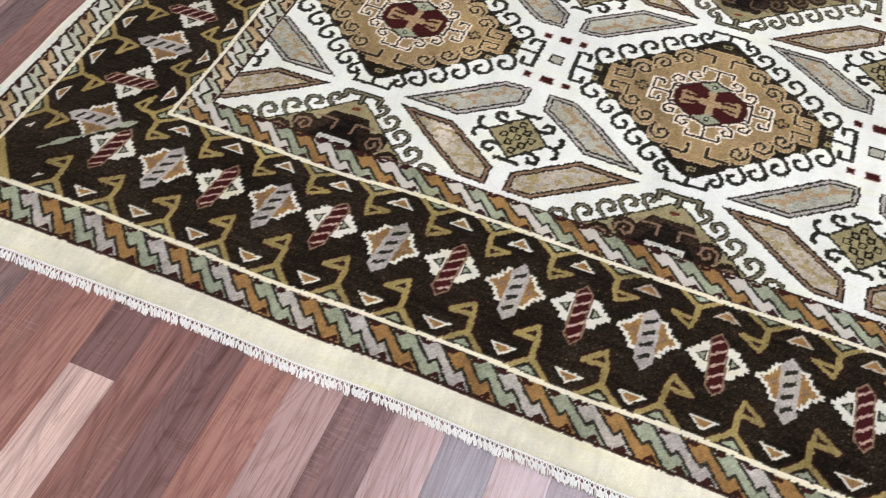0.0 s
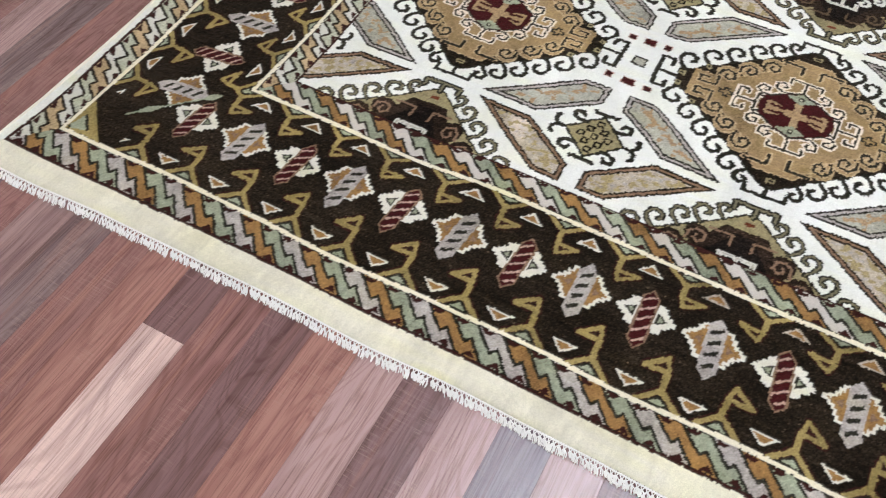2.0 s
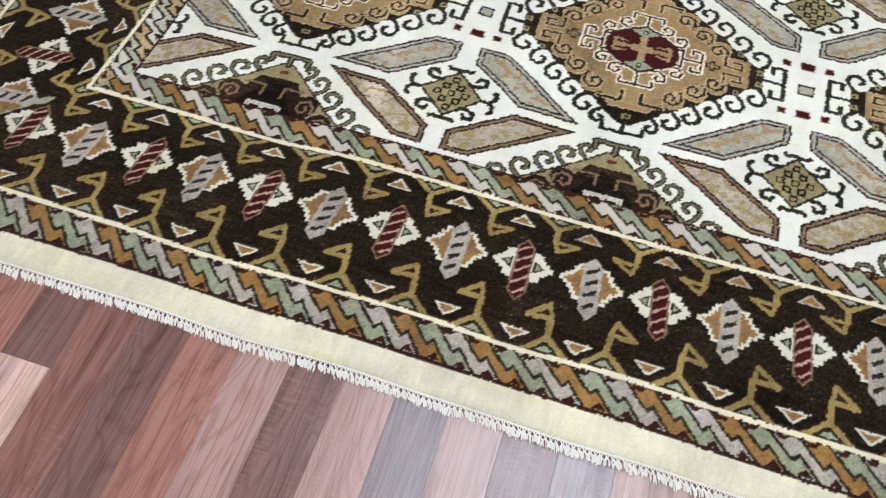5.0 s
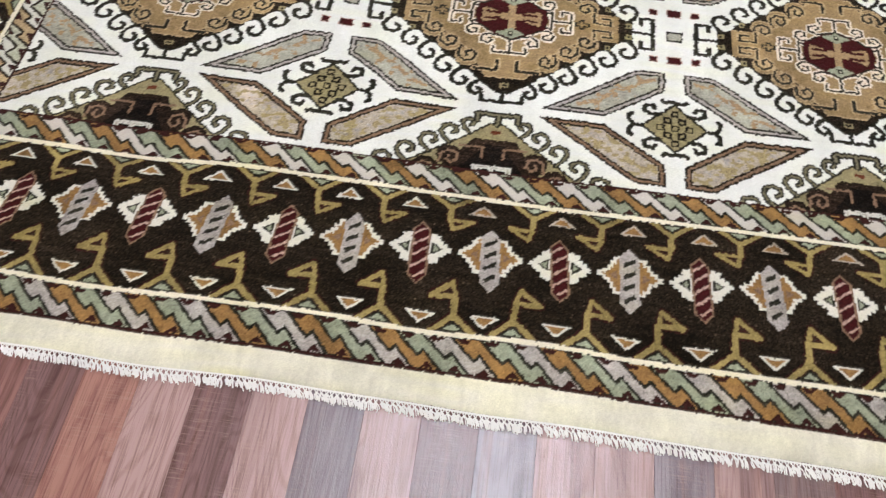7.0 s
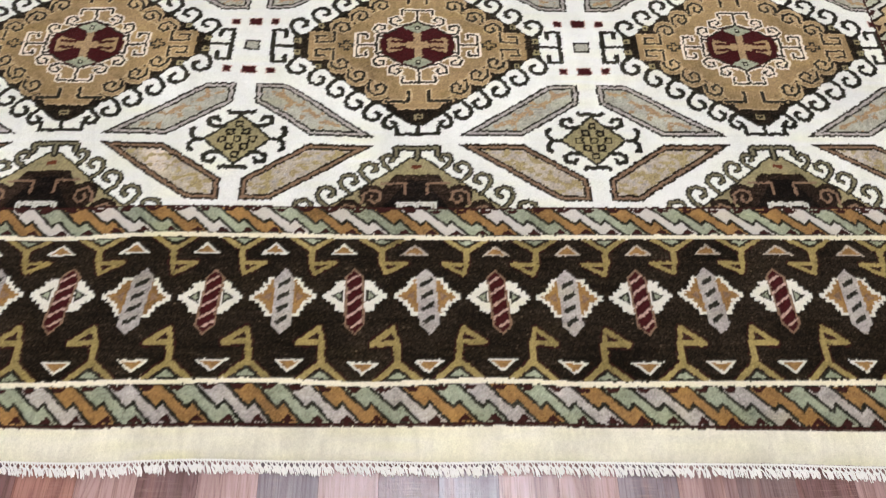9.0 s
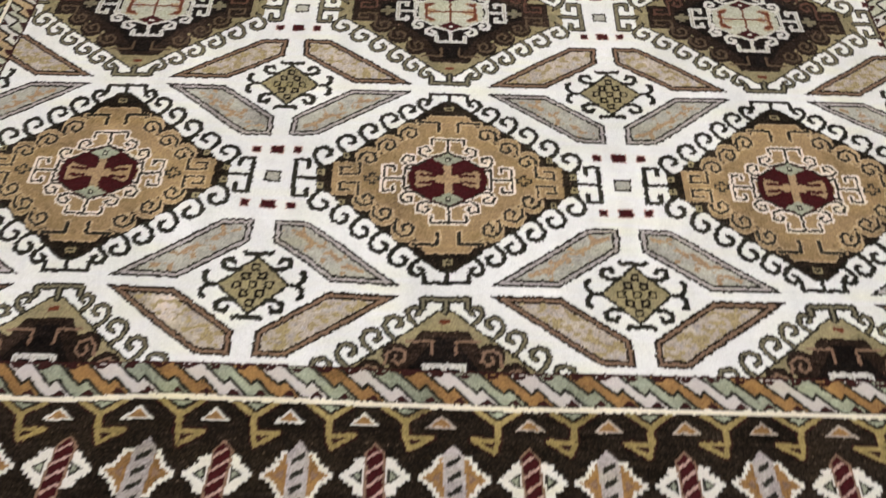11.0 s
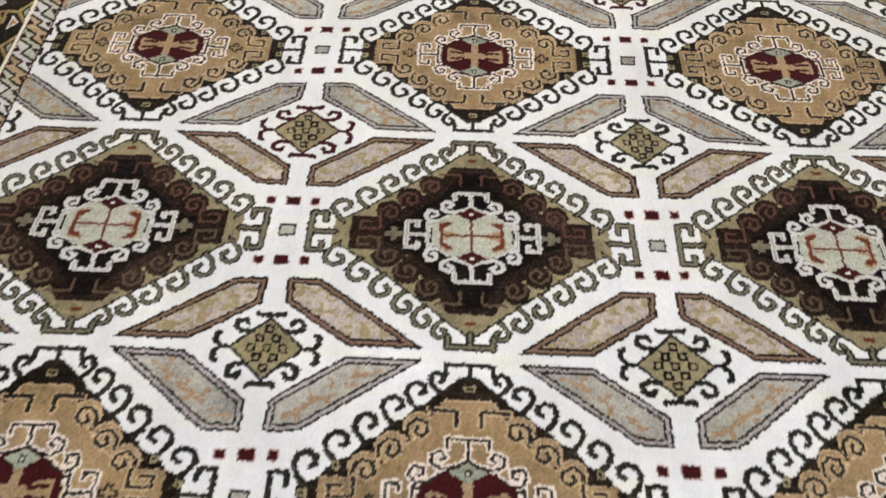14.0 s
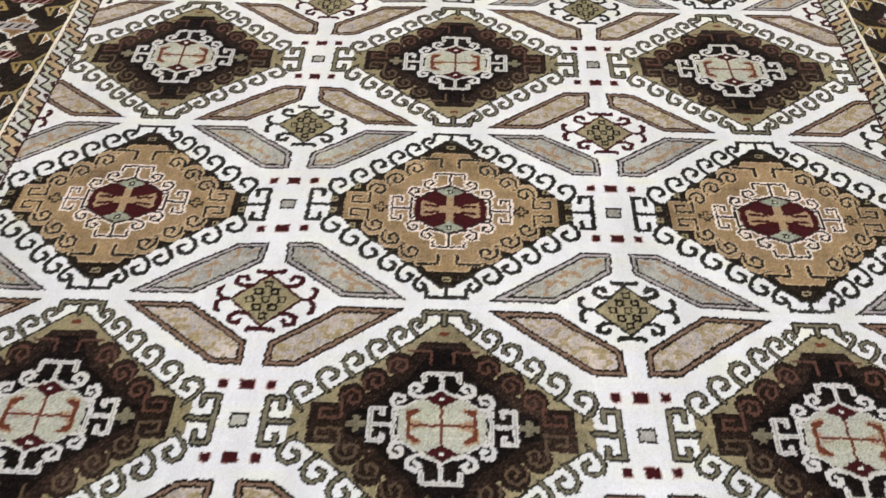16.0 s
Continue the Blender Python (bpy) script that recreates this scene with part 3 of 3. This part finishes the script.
# heights of the pile
VS = (SHAPE[0] + 1, SHAPE[1] + 1)
VX, VY = np.meshgrid(EDX, EDY)
VZ = TOP + 0.0012 * soft_noise(VS, 90, 90, RNG) + 0.00025 * RNG.normal(size=VS)
rim = np.minimum.reduce([VX - X0, X1 - VX, VY - Y0, Y1 - VY])
VZ *= np.clip(0.5 + 0.5 * np.sqrt(np.clip(rim / 4.0, 0, 1)), 0, 1)
wave = 0.8 * soft_noise((VS[1], 2), 70, 9, RNG)[:, 0] + 2.4 - 3.4 * np.clip((EDX - 180) / 150, 0, 1.3) - 5.0 * np.clip((-120 - EDX) / 80, 0, 1)
side = 0.9 * soft_noise((VS[0], 2), 75, 9, RNG)[:, 0]
VX = VX + 0.1 * RNG.normal(size=VS) + side[:, None] * np.clip(1 - (VX - X0) / 40, 0, 1)
VY = VY + 0.1 * RNG.normal(size=VS) + wave[None, :] * np.clip(1 - (VY - Y0) / 40, 0, 1)
VERTS = np.stack([VX * K, VY * K, VZ], -1).reshape(-1, 3)

def drift(table, edges, at):
    return float(np.interp(at, edges, table))


rug = tagged(new("rug"), "large hand-knotted wool rug, ivory field with gold and brown medallions", "rug")
order = np.argsort(LAB.ravel(), kind="stable")
labels, starts = np.unique(LAB.ravel()[order], return_index=True)


def pile(name, faces, label):
    r, c = faces // SHAPE[1], faces % SHAPE[1]
    a = r * VS[1] + c
    quads = np.stack([a, a + 1, a + 1 + VS[1], a + VS[1]], 1)
    used, back = np.unique(quads, return_inverse=True)
    me = bpy.data.meshes.new(name)
    me.vertices.add(len(used))
    me.vertices.foreach_set("co", VERTS[used].astype(np.float32).ravel())
    me.loops.add(quads.size)
    me.loops.foreach_set("vertex_index", back.astype(np.int32).ravel())
    me.polygons.add(len(quads))
    me.polygons.foreach_set("loop_start", np.arange(0, quads.size, 4, dtype=np.int32))
    me.update(calc_edges=True)
    tint = np.ones((len(used), 4), np.float32)
    tint[:, :3] = TIPS[used]
    me.attributes.new("tuft", "FLOAT_COLOR", "POINT").data.foreach_set("color", tint.ravel())
    me.materials.append(WOOL)
    ob = new(name, me)
    ob.parent = rug
    return tagged(ob, label)


GROUND = {0: ("field", "ivory wool ground of the rug"), 1: ("main_border", "dark brown wool border with olive birds"), 2: ("inner_guard_stripe", "stepped slanting bands in gold, lilac and sage"),
          3: ("inner_line", "narrow cream line"), 4: ("outer_line", "narrow cream line"), 5: ("outer_guard_stripe", "stepped slanting bands in gold, lilac and sage"), 6: ("edge_band", "plain cream wool band at the rug's edge")}
KINDS = {1: ("medallion", "brown medallion with an olive hooked edge"), 2: ("medallion", "golden medallion with a dark hooked edge"), 3: ("leaf_panel", ""), 4: ("leaf_panel", ""),
         5: ("star", "olive lozenge with curling hooks"), 7: ("border_diamond", ""), 8: ("border_diamond", ""), 6: ("border_diamond", "")}
for lab, s, e in zip(labels, starts, [*starts[1:], len(order)]):
    name, text = GROUND[int(lab)] if lab < 10 else KINDS[int(lab + 500) // 10000]
    pile(name, order[s:e], text)

# ---- bound sides, end cord and knotted cotton fringe ----
for x in (X0, X1):
    bm = bmesh.new()
    pts = [((x + (drift(side, EDY, Y0 + k) if x == X0 else 0)) * K, (Y0 + k) * K, 0.0052 + 0.0006 * math.sin(k * 0.9)) for k in range(0, Y1 - Y0 + 1, 6)]
    tube(bm, pts, 0.0048, 7)
    part("selvedge", bm, CREAM, rug, "cream overcast wool edge")
bm = bmesh.new()
for s in (0, 1):
    pts = [((X0 + k) * K, (Y0 + drift(wave, EDX, X0 + k) - 0.5) * K + 0.0011 * math.sin(k * 2.4 + s * math.pi), 0.0062 + 0.0011 * math.cos(k * 2.4 + s * math.pi)) for k in np.arange(0, X1 - X0, 0.65)]
    tube(bm, pts, 0.0013, 4)
part("end_cord", bm, COTTON, rug, "twisted white cotton cord along the end")


def tassel(rng):
    bm = bmesh.new()
    lean = rng.gauss(0.25, 0.14)
    length = rng.uniform(0.019, 0.022)
    for sgn in (-1, 1):
        tube(bm, [(sgn * 0.0042, 0.0, 0.0062), (sgn * 0.0022 + lean * 0.001, -0.0035, 0.0058), (lean * 0.003, -0.0075, 0.005)], 0.0011, 5)
    for k in range(7):
        w = (k - 3) * 0.0015 + rng.uniform(-0.0007, 0.0007)
        out = lean * length + rng.gauss(0, 0.002)
        z = 0.0035 + rng.uniform(-0.0008, 0.0012)
        reach = length * rng.uniform(0.82, 1.08)
        tube(bm, [(lean * 0.003 + w * 0.3, -0.007, 0.0052), (0.4 * out + w, -0.4 * reach - 0.003, z + 0.0016), (0.75 * out + w * 1.3, -0.75 * reach, z), (out + w * 1.2, -reach, 0.0016 + rng.uniform(0, 0.0012))], rng.uniform(0.0008, 0.00115), 4)
    bmesh.ops.create_uvsphere(bm, u_segments=6, v_segments=4, radius=0.0019, matrix=Matrix.Translation((lean * 0.003, -0.0075, 0.0052)))
    me = bpy.data.meshes.new("tassel")
    bm.to_mesh(me)
    bm.free()
    me.materials.append(COTTON)
    return me


rng = random.Random(5)
TASSELS = [tassel(rng) for _ in range(18)]
x = X0 + 1.5
while x < X1 - 1:
    ob = new("tassel", rng.choice(TASSELS))
    ob.parent = rug
    ob.location = (x * K, (Y0 + drift(wave, EDX, x) - 0.3) * K, 0)
    ob.rotation_euler = (0, 0, rng.gauss(0, 0.08))
    ob.scale = (rng.uniform(0.9, 1.15), rng.uniform(0.94, 1.14), 1)
    x += rng.uniform(2.45, 2.7)

# ---- floor of laminate planks ----
bm = bmesh.new()
box(bm, (WEST - 0.12, SOUTH - 0.12, -0.08), (EAST + 0.12, NORTH + 0.12, -0.0025))
floor = tagged(part("floor", bm, JOINT), "red-brown wood laminate floor in strips of mixed tones", "floor", kind="structure")
STRIP = 26.3 * K
DEEP, RUDDY, ROSE, PALE, SMOKE, AMBER, SLATE = (0.192, 0.112, 0.112), (0.285, 0.150, 0.138), (0.40, 0.268, 0.262), (0.72, 0.54, 0.50), (0.232, 0.166, 0.168), (0.37, 0.192, 0.164), (0.262, 0.215, 0.243)
# strip 8's slate has the lamp's bluish glare painted into its tone
NEAR = {-11: ROSE, -10: SMOKE, -9: RUDDY, -8: SMOKE, -7: RUDDY, -6: ROSE, -5: SMOKE, -4: RUDDY, -3: AMBER, -2: PALE, -1: RUDDY, 0: DEEP, 1: AMBER, 2: ROSE, 3: DEEP, 4: ROSE, 5: SLATE, 6: ROSE, 7: DEEP,
        8: SLATE, 9: ROSE, 10: ROSE, 11: SLATE, 12: ROSE, 13: SMOKE, 14: DEEP, 15: ROSE}
TONES = (DEEP, RUDDY, ROSE, SMOKE, AMBER, SLATE, RUDDY, DEEP)
LENGTHS = (1.10, 1.22, 1.35)


def plank(length):
    bm = bmesh.new()
    g, b = 0.0002, 0.0004
    for (x0, x1, y0, y1, z) in ((g, STRIP - g, g, length - g, -0.003), (g, STRIP - g, g, length - g, -b), (g + b, STRIP - g - b, g + b, length - g - b, 0.0)):
        for p in ((x0, y0, z), (x1, y0, z), (x1, y1, z), (x0, y1, z)):
            bm.verts.new(p)
    bm.verts.ensure_lookup_table()
    v = bm.verts
    for k in (0, 4):
        for i in range(4):
            j = (i + 1) % 4
            bm.faces.new((v[k + i], v[k + j], v[k + 4 + j], v[k + 4 + i]))
    bm.faces.new((v[8], v[9], v[10], v[11]))
    me = bpy.data.meshes.new("plank")
    bm.to_mesh(me)
    bm.free()
    me.materials.append(PLANK)
    return me


PLANKS = {n: plank(n) for n in LENGTHS}
rng = random.Random(11)
for i in [*range(-30, 50), *range(-45, -30), *range(50, 65)]:
    x = i * STRIP
    if not WEST - STRIP < x < EAST:
        continue
    y = (rng.uniform(-0.95, -0.75) if i < -7 else rng.uniform(-1.6, -1.3)) - 2 * 1.35
    if i == -2:
        y = -152.5 * K - 1.22 - 1.22 - 1.22
    while y < NORTH:
        n = 1.35 if y < -0.5 else rng.choice(LENGTHS)
        tone = rng.choice(TONES if i > -8 else (RUDDY, ROSE, AMBER, RUDDY))
        if i == -2:
            n = 1.22
        if y < -115 * K < y + n and i in NEAR:
            tone = NEAR[i]
        if i == -2 and y < 0.5:
            tone = DEEP if y > -153 * K else PALE
        k = rng.uniform(0.88, 1.14)
        if y + n < SOUTH + 0.02:
            y += n
            continue
        ob = new("plank", PLANKS[n])
        ob.parent = floor
        ob.location = (x, y, 0)
        ob.color = (tone[0] * k, tone[1] * k, tone[2] * k, 1)
        y += n
